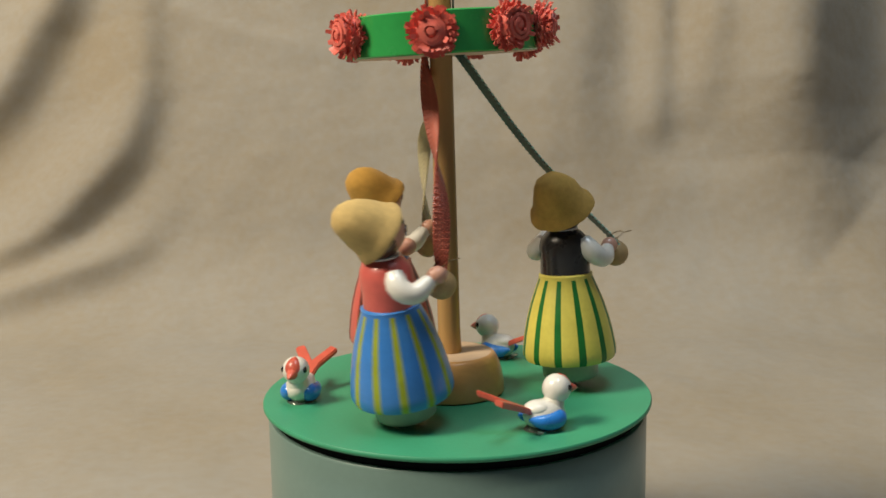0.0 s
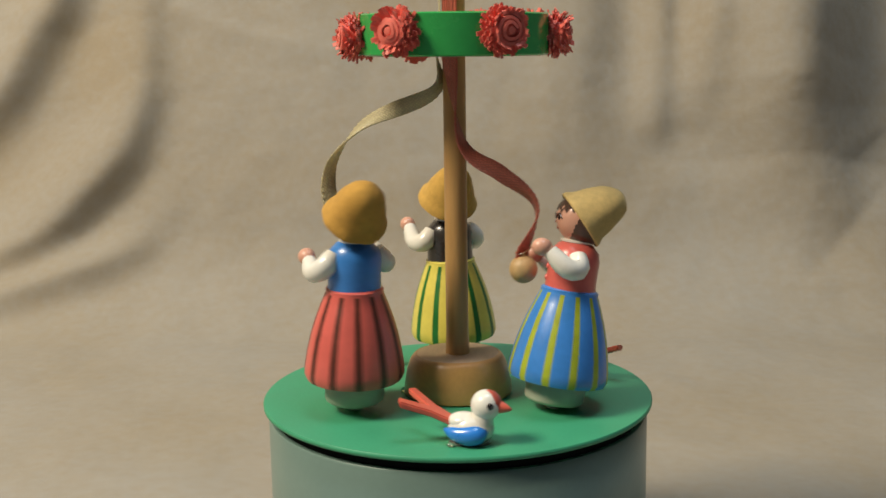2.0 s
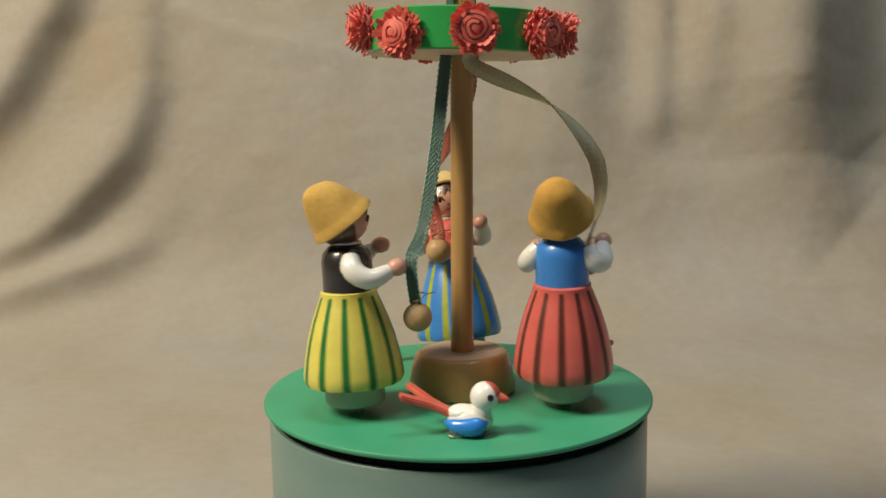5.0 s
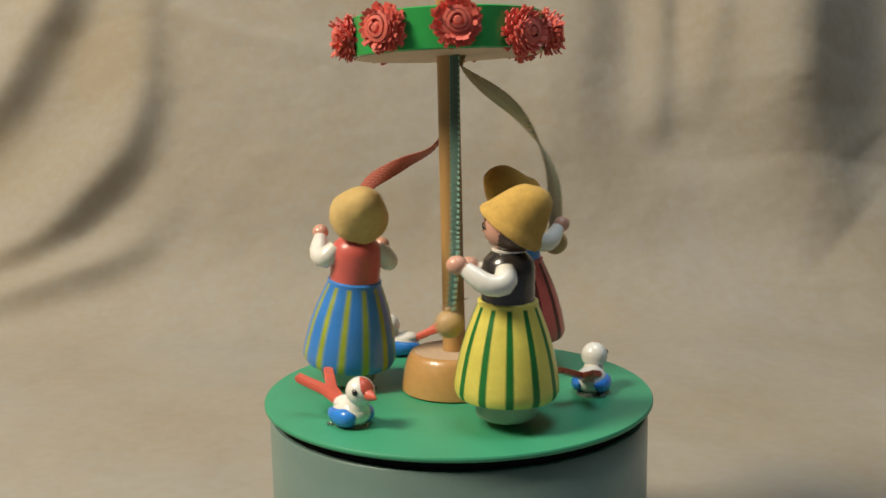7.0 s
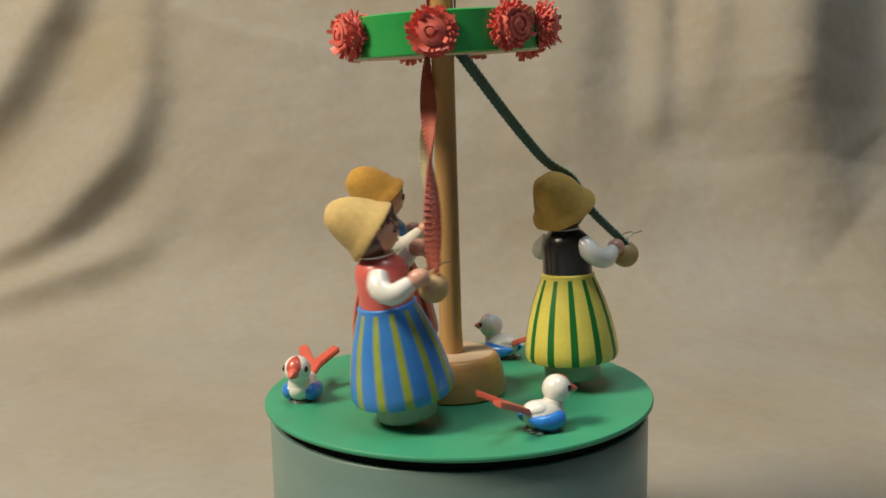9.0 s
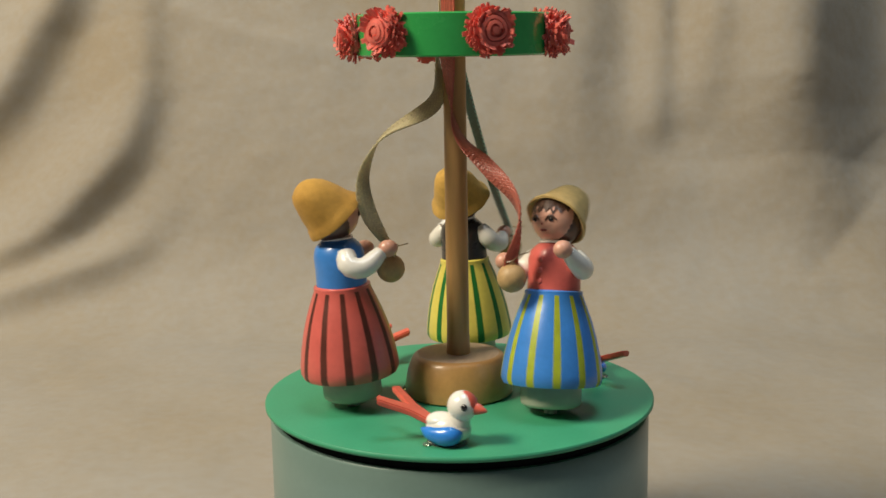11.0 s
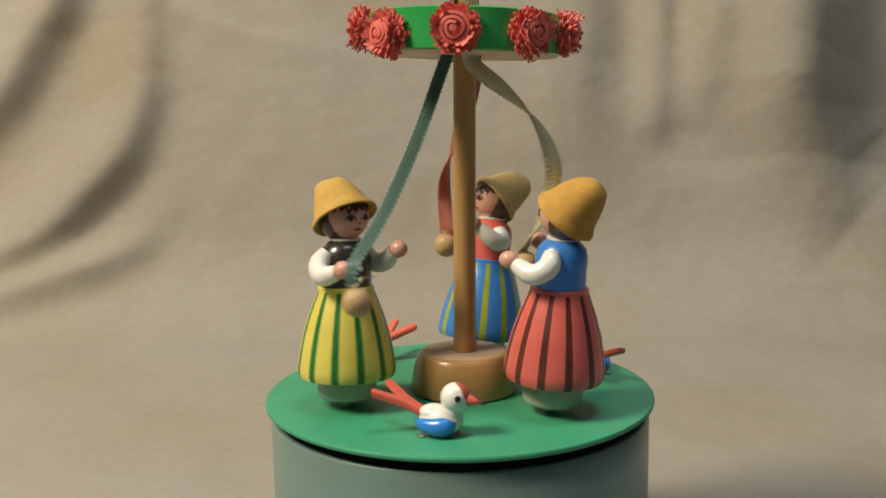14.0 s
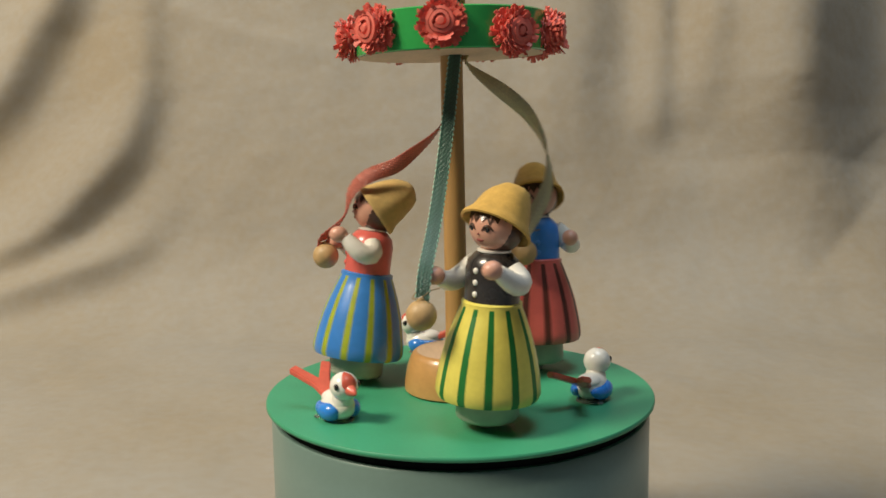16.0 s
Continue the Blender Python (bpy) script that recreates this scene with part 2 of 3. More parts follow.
def cloth_sheet():
    xs = np.linspace(-0.8, 0.8, 320)
    run = np.concatenate([np.linspace(-0.11, 0.0, 10), np.linspace(0.005, 0.75, 230), np.linspace(0.76, 1.3, 40)])
    R0, Y0, BACK = 0.10, 0.33, math.atan(0.35)        # the sweep from table to backdrop, which slopes back
    over = math.pi / 2 - BACK
    ys, zs = np.empty_like(run), np.empty_like(run)
    for i, s in enumerate(run):
        u = s - Y0
        a = min(max(u / R0, 0), over)
        rest = max(u - R0 * over, 0)
        ys[i] = min(s, Y0) + R0 * math.sin(a) + rest * math.cos(over)
        zs[i] = R0 * (1 - math.cos(a)) + rest * math.sin(over)
    S = np.repeat(run[:, None], len(xs), 1)
    X = np.repeat(xs[None, :], len(run), 0)
    Y, Z = np.repeat(ys[:, None], len(xs), 1), np.repeat(zs[:, None], len(xs), 1)
    lean = np.clip((S - Y0) / R0, 0, over)
    wob = np.array([[noise.noise((x * 9, s * 9, 3.1)) + 0.4 * noise.noise((x * 30, s * 30, 7.7)) + 0.16 * noise.noise((x * 80, s * 80, 1.3)) for x in xs] for s in run])
    edge = np.clip((np.hypot(X, Y) - 0.08) / 0.06, 0, 1)
    D = fold_field(X, S) + 0.0026 * wob * edge
    Y, Z = Y - D * np.sin(lean), Z + D * np.cos(lean) + 0.0001
    me = bpy.data.meshes.new("backdrop_cloth")
    n = len(xs)
    verts = np.stack([X, Y, Z], -1).reshape(-1, 3)
    faces = [(r * n + c, r * n + c + 1, (r + 1) * n + c + 1, (r + 1) * n + c) for r in range(len(run) - 1) for c in range(n - 1)]
    me.from_pydata(verts.tolist(), [], faces)
    uv = me.uv_layers.new()
    loops = np.empty(len(me.loops), dtype=np.int32)
    me.loops.foreach_get("vertex_index", loops)
    uv.data.foreach_set("uv", np.stack([X, S], -1).reshape(-1, 2)[loops].ravel())
    me.polygons.foreach_set("use_smooth", [True] * len(me.polygons))
    me.materials.append(CLOTH)
    ob = new("backdrop_cloth", me)
    return tagged(ob, "tan canvas cloth draped in soft folds as backdrop", "backdrop cloth", kind="structure")


cloth_sheet()


def room():
    """Plain walls, floor and ceiling that close the place."""
    x0, x1, y0, y1, z0, z1, d = -2.3, 2.3, -2.3, 1.7, -0.02, 2.3, 0.1
    slabs = {
        "floor": (x0 - d, x1 + d, y0 - d, y1 + d, z0 - d, z0),
        "ceiling": (x0 - d, x1 + d, y0 - d, y1 + d, z1, z1 + d),
        "wall_west": (x0 - d, x0, y0, y1, z0, z1), "wall_east": (x1, x1 + d, y0, y1, z0, z1),
        "wall_south": (x0 - d, x1 + d, y0 - d, y0, z0, z1), "wall_north": (x0 - d, x1 + d, y1, y1 + d, z0, z1),
    }
    for name, (a, b, c, e, f, g) in slabs.items():
        bm = bmesh.new()
        bmesh.ops.create_cube(bm, size=1, matrix=Matrix.Translation(((a + b) / 2, (c + e) / 2, (f + g) / 2)) @ Matrix.Diagonal((b - a, e - c, g - f, 1)))
        tagged(part(name, bm, PLASTER), "plain dull blue-grey painted surface of the room", name.split("_")[0], kind="structure")


# ---- times and turns ----
STEP = 1 / 6
TIMES = [i * STEP for i in range(97)]
TURN_T = [0, 0.5, 1.5, 2.5, 3.5, 6.5, 7, 7.5, 8, 8.5, 9, 12, 12.5, 14.5, 16]
TURN_A = [-0.6, 19.9, 62.05, 104.3, 145.1, 263.6, 283.7, 303.85, 323.6, 341.0, 358.4, 473.9, 492.4, 572.9, 634.1]
DRIFT = 5.8e-5


def turn(t):
    return float(np.interp(t, TURN_T, TURN_A))


def table_pose(t):
    return pose(DRIFT * (t - 8), 0, H, 0, 0, turn(t))


# ---- the music box ----
def music_box():
    base = tagged(new("music_box_case"), "pale green painted round music box case", "music box")
    bm = bmesh.new()
    lathe(bm, [(0, -H), (0.0575, -H), (0.0585, -H + 0.001), (0.0585, -0.0054), (0.0580, -0.0047), (0, -0.0047)], 128)
    part("case", bm, CASE, base)
    bm = bmesh.new()
    lathe(bm, [(0, -0.0046), (0.0568, -0.0046), (0.0568, -0.0018), (0, -0.0018)], 96)
    part("gap_ring", bm, BLACK, base, "black recessed ring")
    return base


ROSE_ANGLES = (-3, 41, 81.5, 121, 161.5, 203.5, 246, 303.5)
ROSE_LIFTS = (0.0001, 0.0007, 0.0011, -0.0016, -0.0006, -0.0006, 0.0008, 0.0010)
LEAN = 195.0


def rose_mesh(seed):
    """A rose of curled shavings: a spiral bud in a frilled cup, facing +x."""
    rnd = random.Random(seed)
    bm = bmesh.new()
    # frilled outer petals in three rows, each a toothed collar
    for r0, r1, x0, x1, n in ((0.0030, 0.0073, 0.0004, 0.0004, 25), (0.0030, 0.0075, 0.0010, 0.0020, 27), (0.0029, 0.0070, 0.0018, 0.0034, 25), (0.0028, 0.0064, 0.0025, 0.0046, 23), (0.0026, 0.0056, 0.0032, 0.0056, 19)):
        inner = [[bm.verts.new((x0 - d, r0 * math.cos(math.pi * i / n), r0 * math.sin(math.pi * i / n))) for i in range(2 * n)] for d in (0, 0.0004)]
        for i in range(n):
            rr, cx = r1 * rnd.uniform(0.84, 1.03), x1 + rnd.uniform(-0.0013, 0.0013)
            a0, a1 = math.pi * (2 * i - rnd.uniform(0.1, 0.8)) / n, math.pi * (2 * i + rnd.uniform(1.2, 2.0)) / n
            ring = []
            for d in (0, 0.0004):
                half, rh = cx * 0.6 + x0 * 0.4, 0.6 * rr + 0.4 * r0
                out = [bm.verts.new((x - d, r * math.cos(q), r * math.sin(q))) for x, r, q in ((half, rh, a0), (half, rh, a1), (cx, rr, a0 + 0.06), (cx, rr, a1 - 0.06))]
                ring.append([inner[0 if d == 0 else 1][2 * i], inner[0 if d == 0 else 1][2 * i + 1]] + out)
            t, u = ring
            for q in ((0, 1, 3, 2), (2, 3, 5, 4)):
                bm.faces.new([t[k] for k in q])
                bm.faces.new([u[k] for k in q[::-1]])
            for e, f in ((0, 2), (2, 4), (4, 5), (5, 3), (3, 1)):
                bm.faces.new((t[e], t[f], u[f], u[e]))
            j = (2 * i + 2) % (2 * n)
            bm.faces.new((inner[0][2 * i + 1], inner[0][j], inner[1][j], inner[1][2 * i + 1]))
    # the bud: rolled strip
    turns, n, wide = 2.3, 48, (0.0022, 0.0031, 0.0027)[seed % 3]
    prev = None
    for i in range(n + 1):
        a = 2 * math.pi * turns * i / n + seed
        r = 0.0012 + wide * i / n + 0.00012 * math.sin(3 * a + seed)
        h = 0.0064 - 0.0012 * i / n
        quad = [bm.verts.new((x, rr * math.cos(a), rr * math.sin(a))) for x, rr in ((0.001, r), (h, r * 0.97), (h - 0.0002, r * 0.97 + 0.0009), (0.001, r + 0.0010))]
        if prev:
            for k in range(4):
                bm.faces.new((prev[k], prev[(k + 1) % 4], quad[(k + 1) % 4], quad[k]))
        prev = quad
    lathe(bm, [(0, 0), (0.0044, 0), (0.0044, 0.0042), (0.0016, 0.0052), (0.0010, 0.0061), (0, 0.0063)], 20, 0, pose(0, 0, 0, 0, 90, 0))
    return bm


def turntable():
    base = tagged(new("turntable"), "green lacquered turntable with wooden maypole and rose hoop", "turntable")
    bm = bmesh.new()
    lathe(bm, [(0, -0.0015), (0.0596, -0.0015), (0.0600, -0.0011), (0.0600, -0.0004), (0.0597, 0), (0, 0)], 160)
    part("disc", bm, GREEN_DISC, base, "thin green lacquered disc")
    la = radians(LEAN)
    foot = Vector((0.0019 * math.cos(la), 0.0019 * math.sin(la), 0))
    bm = bmesh.new()
    lathe(bm, [(0, 0), (0.0160, 0), (0.0167, 0.0006), (0.0166, 0.003), (0.0158, 0.0075), (0.0147, 0.0106), (0.0140, 0.0118), (0.0133, 0.0124), (0.0126, 0.0125), (0, 0.0125)], 64, 0, Matrix.Translation(foot))
    for f in bm.faces:
        f.material_index = 1 if f.calc_center_median().z > 0.01249 else 0
    part("post_foot", bm, [BLOCK_WOOD, RAW_WOOD], base, "rounded varnished wooden foot")
    bm = bmesh.new()
    ga = radians(268 - turn(13.5))
    ball(bm, foot + Vector((0.0168 * math.cos(ga), 0.0168 * math.sin(ga), 0.0004)), 0.0011, scale=(1, 1, 1), rings=8, segs=14)
    for v in bm.verts:
        v.co.z = max(0.0001, v.co.z)
    part("glue_drop", bm, GLUE, base, "clear shiny drop of glue")
    bm = bmesh.new()
    lathe(bm, [(0, 0.0126), (0.0037, 0.0126), (0.00345, 0.02), (0.0034, 0.08), (0.0034, 0.14), (0, 0.14)], 32)
    tilt = Matrix.Translation(foot) @ Matrix.Rotation(radians(0.8), 4, Vector((-math.sin(la), math.cos(la), 0)))
    bmesh.ops.transform(bm, matrix=tilt, verts=bm.verts)
    part("maypole", bm, WOOD, base, "slightly leaning turned wooden pole")
    for a, mat in ((8, RIBBON_GREEN), (100, RIBBON_CREAM), (170, RIBBON_RED)):
        bm = bmesh.new()
        c, sn = math.cos(radians(a)), math.sin(radians(a))
        rows = []
        for z, off in ((0.108, 0.0042), (0.116, 0.0040), (0.124, 0.0039), (0.134, 0.0040)):
            rows.append([bm.verts.new((off * c - w * sn + e * c, off * sn + w * c + e * sn, z)) for w, e in ((-0.0022, 0), (0, 0.0004), (0.0022, 0), (0, -0.0002))])
        for r0, r1 in zip(rows, rows[1:]):
            for k in range(4):
                bm.faces.new((r0[k], r0[(k + 1) % 4], r1[(k + 1) % 4], r1[k]))
        bm.faces.new(rows[0]), bm.faces.new(rows[-1][::-1])
        bmesh.ops.transform(bm, matrix=tilt, verts=bm.verts)
        part("ribbon_end", bm, mat, base, "ribbon end tied along the pole")
    # hoop
    ha = radians(200)
    at = tilt @ Vector((0, 0, 0.1090))
    hm = Matrix.Translation(at) @ Matrix.Rotation(radians(2.6), 4, Vector((-math.sin(ha), math.cos(ha), 0)))
    bm = bmesh.new()
    lathe(bm, [(0.0266, -0.0055), (0.0281, -0.0059), (0.0286, -0.0055), (0.0286, 0.0055), (0.0281, 0.0059), (0.0262, 0.0057), (0.0262, -0.004)], 96)
    hoop = part("hoop", bm, GREEN_HOOP, base, "glossy green painted ring")
    hoop.matrix_basis = hm
    bm = bmesh.new()
    lathe(bm, [(0.0036, -0.0060), (0.0280, -0.0060), (0.0280, -0.0057), (0.0264, -0.0035), (0.0036, -0.0035), (0.0036, -0.0060)], 96)
    under = part("hoop_floor", bm, RAW_WOOD, hoop, "bare wooden underside")
    for k, a in enumerate(ROSE_ANGLES):
        rose = part("rose", rose_mesh(k), ROSE, hoop, "coral red curled shaving rose", 35)
        rose.matrix_basis = pose(0, 0, 0, 0, 0, a - 90) @ pose(0.0284, 0, ROSE_LIFTS[k], k * 47, 0, 0)
    return base


# ---- birds ----
def bird(label):
    """A small painted wooden bird that faces +x, standing at z = 0."""
    base = tagged(new("wooden_bird"), label, "bird figurine", "birds on the turntable")
    bm = bmesh.new()
    ball(bm, (0.0004, 0, 0.0041), 0.0045, scale=(1.42, 1.04, 0.91), segs=28, rings=14)
    ball(bm, (-0.0016, 0, 0.0060), 0.0034, scale=(1.25, 1.1, 0.66), segs=24, rings=10)
    lathe(bm, [(0.0036, 0), (0.0029, 0.0026), (0.0026, 0.004)], 20, 0, pose(0.0030, 0, 0.0052, 0, 18, 0))
    for v in bm.verts:
        v.co.z = max(0.0001, v.co.z)
    part("body", bm, WHITE, base)
    bm = bmesh.new()
    ball(bm, (0.0046, 0, 0.0107), 0.0041, segs=28, rings=16)
    part("head", bm, WHITE, base)
    # painted patch from the forehead over the crown, a skin over the head
    bm = bmesh.new()
    rows = []
    for i in range(13):
        u = radians(-6 + 92 * i / 12)
        w = 0.62 * math.sin(math.pi * (0.16 + 0.80 * i / 12)) ** 0.8
        row = []
        for j in range(9):
            v = w * (j - 4) / 4
            rr = 0.00411 + 0.00022 * (1 - ((j - 4) / 4) ** 2)
            row.append(bm.verts.new((0.0046 + rr * math.cos(u) * math.cos(v), rr * math.sin(v), 0.0106 + rr * math.sin(u) * math.cos(v))))
        rows.append(row)
    for r0, r1 in zip(rows, rows[1:]):
        for j in range(8):
            bm.faces.new((r0[j], r0[j + 1], r1[j + 1], r1[j]))
    bmesh.ops.solidify(bm, geom=bm.faces[:], thickness=0.0004)
    bmesh.ops.recalc_face_normals(bm, faces=bm.faces[:])
    part("crown", bm, BIRD_RED, base, "orange-red painted crown")
    bm = bmesh.new()
    lathe(bm, [(0.0018, 0), (0.0015, 0.0012), (0.0009, 0.0026), (0.0003, 0.0036), (0, 0.0037)], 16, 0, pose(0.0079, 0, 0.0104, 0, 99, 0))
    part("beak", bm, BIRD_RED, base, "orange-red cone beak")
    for s in (-1, 1):
        bm = bmesh.new()
        ball(bm, (0.0064, s * 0.0034, 0.0113), 0.0010, scale=(1, 0.6, 1))
        part("eye", bm, EYE_BLACK, base, "black painted eye")
        # rounded wing along the lower side, full at the breast and drawn out to the tail
        bm = bmesh.new()
        spine = smooth_line([(-0.0062, s * 0.0026, 0.0040), (-0.0034, s * 0.0034, 0.0033), (0.0, s * 0.0034, 0.0030), (0.0030, s * 0.0030, 0.0034), (0.0054, s * 0.0022, 0.0043)], 12)
        tube(bm, spine, [0.0004, 0.0010, 0.0015, 0.0019, 0.0022, 0.0025, 0.0027, 0.0028, 0.0028, 0.0027, 0.0023, 0.0016, 0.0006], 0, 16)
        for v in bm.verts:
            v.co.z = max(0.0002, v.co.z)
        part("wing", bm, BIRD_BLUE, base, "blue painted wing")
    # flat forked tail: one blade from the root, parted halfway
    bm = bmesh.new()
    shape = [(-0.0044, -0.0019), (-0.0044, 0.0019), (-0.0098, 0.0028), (-0.0172, 0.0070), (-0.0184, 0.0043), (-0.0116, 0.0), (-0.0184, -0.0043), (-0.0172, -0.0070), (-0.0098, -0.0028)]
    top = [bm.verts.new((x, y, 0.0060 + (-0.0034 - x) * 0.44)) for x, y in shape]
    low = [bm.verts.new((x, y, 0.0041 + (-0.0034 - x) * 0.45)) for x, y in shape]
    for loop in (top, low):
        for quad in ((0, 1, 2, 5, 8), (2, 3, 4, 5), (5, 6, 7, 8)):
            bm.faces.new([loop[q] for q in quad])
    for i in range(9):
        bm.faces.new((top[i], low[i], low[(i + 1) % 9], top[(i + 1) % 9]))
    bmesh.ops.recalc_face_normals(bm, faces=bm.faces[:])
    rim = [e for e in bm.edges if len(e.link_faces) == 2 and e.calc_face_angle(0) > 0.6]
    bmesh.ops.bevel(bm, geom=rim, offset=0.00035, segments=2, affect="EDGES")
    part("tail", bm, BIRD_RED, base, "orange-red forked tail")
    bm = bmesh.new()
    lathe(bm, [(0, 0.00005), (0.0046, 0.00005), (0.0044, 0.0005), (0.0036, 0.0010), (0, 0.0011)], 20, 0, Matrix.Diagonal((1.25, 0.95, 1, 1)))
    ball(bm, (-0.0040, -0.0046, 0.0005), 0.0009, scale=(1.2, 1, 0.6), rings=6, segs=10)
    part("glue_blob", bm, GLUE, base, "clear shiny drop of glue")
    return base


# ---- dolls ----
def doll(label, skirt, bodice, stripe, felt, hat_tilt=33, sunk=0.0, gap=0.0024, button=2, reach=0.0, hat_size=1.0, lifts=(0.0, 0.0045)):
    """A turned and painted wooden doll, one plain mesh, facing +x."""
    bm = bmesh.new()
    mats = [skirt, stripe, bodice, WHITE, SKIN, HAIR, felt, FOOT, EYE_BLACK, LIP]
    lathe(bm, [(0, 0), (0.0019, 0), (0.0018, gap - 0.0003), (0.0060, gap - 0.0002), (0.0078, gap), (0.0086, gap + 0.0006), (0.0088, gap + 0.0014), (0.0088, 0.0082), (0.0080, 0.0100), (0, 0.0100)], 40, 7)
    foot = list(bm.verts)
    angles = []
    for k in range(12):
        for f in (0.0, 0.3, 0.54, 0.77):
            angles.append(2 * math.pi * (k + f) / 12 + 0.1)
    prof = [(0.0075, 0.0116), (0.0125, 0.0104), (0.0141, 0.0104), (0.0147, 0.0118), (0.0146, 0.014), (0.0139, 0.0185), (0.0128, 0.0235), (0.0113, 0.0285), (0.0096, 0.033), (0.0084, 0.0360), (0.0084, 0.0370), (0.0075, 0.0375)]
    lathe(bm, prof, angles, 0, None, (1, 2, 9, set(range(0, 48, 4))))
    lathe(bm, [(0.0074, 0.0370), (0.0073, 0.042), (0.0074, 0.0458), (0.0068, 0.0484), (0.0050, 0.0504), (0.0033, 0.0512)], 32, 2, None, squash=1.06)
    lathe(bm, [(0.0034, 0.0505), (0.0031, 0.0525), (0.0036, 0.055)], 24, 4)
    lathe(bm, [(0.0032, 0.0507), (0.0046, 0.0509), (0.0047, 0.0514), (0.0032, 0.0519)], 24, 3)
    ball(bm, (0, 0, 0.0578), 0.0070, 4, rings=16, segs=28)
    # hair cap over the back of the head and a fringe
    ball(bm, (-0.0013, 0, 0.0574), 0.00725, 5, scale=(1.0, 1.02, 1.0), rings=16, segs=28)
    comb = []
    for k in range(17):
        a, z = radians(-72 + 9 * k), (0.0606 + 0.0003 * (k % 3) if k % 2 == 0 else 0.0596 - 0.0004 * (k % 3))
        r = 0.00672 if k % 2 == 0 else 0.00712
        comb.append((bm.verts.new((r * math.cos(a), r * math.sin(a), z)), bm.verts.new((0.0052 * math.cos(a), 0.0052 * math.sin(a), 0.0632))))
    for c, d in zip(comb, comb[1:]):
        bm.faces.new((c[0], d[0], d[1], c[1])).material_index = 5
    for z in (0.0462, 0.0430, 0.0398):
        ball(bm, (0.0073, 0, z), 0.0009, button, scale=(0.6, 1, 1), rings=6, segs=10)
    # painted face: arched lids over dark eyes, a dot of a nose and a small mouth
    for s in (-1, 1):
        arc = []
        for y, z in ((0.0011, 0.0572), (0.0020, 0.0583), (0.0030, 0.0584), (0.0042, 0.0573)):
            arc.append((math.sqrt(0.00705 ** 2 - y ** 2 - (z - 0.0578) ** 2), s * y, z))
        tube(bm, smooth_line(arc, 8), [0.00018, 0.0003, 0.00038, 0.00042, 0.00045, 0.00045, 0.0004, 0.0003, 0.0002], 5, 8)
        ball(bm, (0.00635, s * 0.0026, 0.0575), 0.0008, 8, scale=(0.5, 1.0, 0.9))
    ball(bm, (0.00695, 0, 0.0562), 0.0003, 9, rings=6, segs=8)
    ball(bm, (0.0060, 0, 0.0545), 0.0008, 9, scale=(0.5, 1.5, 0.6))
    # felt hat: a bell with a narrow brim, pushed back
    hat = [(0.0068, 0.0012), (0.0085, -0.0006), (0.0098, -0.0017), (0.0103, -0.0014), (0.0101, -0.0004), (0.0092, 0.0008), (0.0086, 0.0020), (0.0080, 0.0042), (0.0071, 0.0066), (0.0060, 0.0089), (0.0046, 0.0108), (0.0029, 0.0119), (0.0012, 0.0124), (0, 0.0125)]
    felt_rings = lathe(bm, hat, 40, 6)
    for ring in felt_rings:
        for v in ring:
            # hand-pressed felt: an uneven brim and a crown bent to the back
            v.co *= 1 + 0.05 * noise.noise((v.co.x * 210 + 9 * button, v.co.y * 210, v.co.z * 210))
            v.co.x -= 0.0012 * max(0, v.co.z / 0.0124) ** 2
    bmesh.ops.transform(bm, matrix=pose(-0.0010, 0, 0.0583, 0, -hat_tilt, 0) @ Matrix.Diagonal((hat_size, hat_size, 1.5 - 0.5 * hat_size, 1)), verts=[v for ring in felt_rings for v in ring])
    # arms: sleeves and round hands
    for s, z in zip((-1, 1), lifts):
        pts = smooth_line([(0.0000, s * 0.0064, 0.0474), (-0.0002, s * 0.0094, 0.0440), (0.0034 + 0.5 * reach, s * 0.0112, 0.0414 + 0.55 * z), (0.0085 + reach, s * 0.0102, 0.0432 + z)], 8)
        tube(bm, pts, [0.0026, 0.0030, 0.0032, 0.0032, 0.0031, 0.0030, 0.0029, 0.0026, 0.0021], 3, 12)
        ball(bm, (0.0108 + reach, s * 0.0100, 0.0440 + z), 0.0027, 4, scale=(1.1, 0.95, 0.95))
    foot = set(foot)
    bmesh.ops.translate(bm, vec=(0, 0, -sunk), verts=[v for v in bm.verts if v not in foot])
    ob = part("doll", bm, mats, None, "", 60)
    return tagged(ob, label, "doll", "dolls on the turntable")


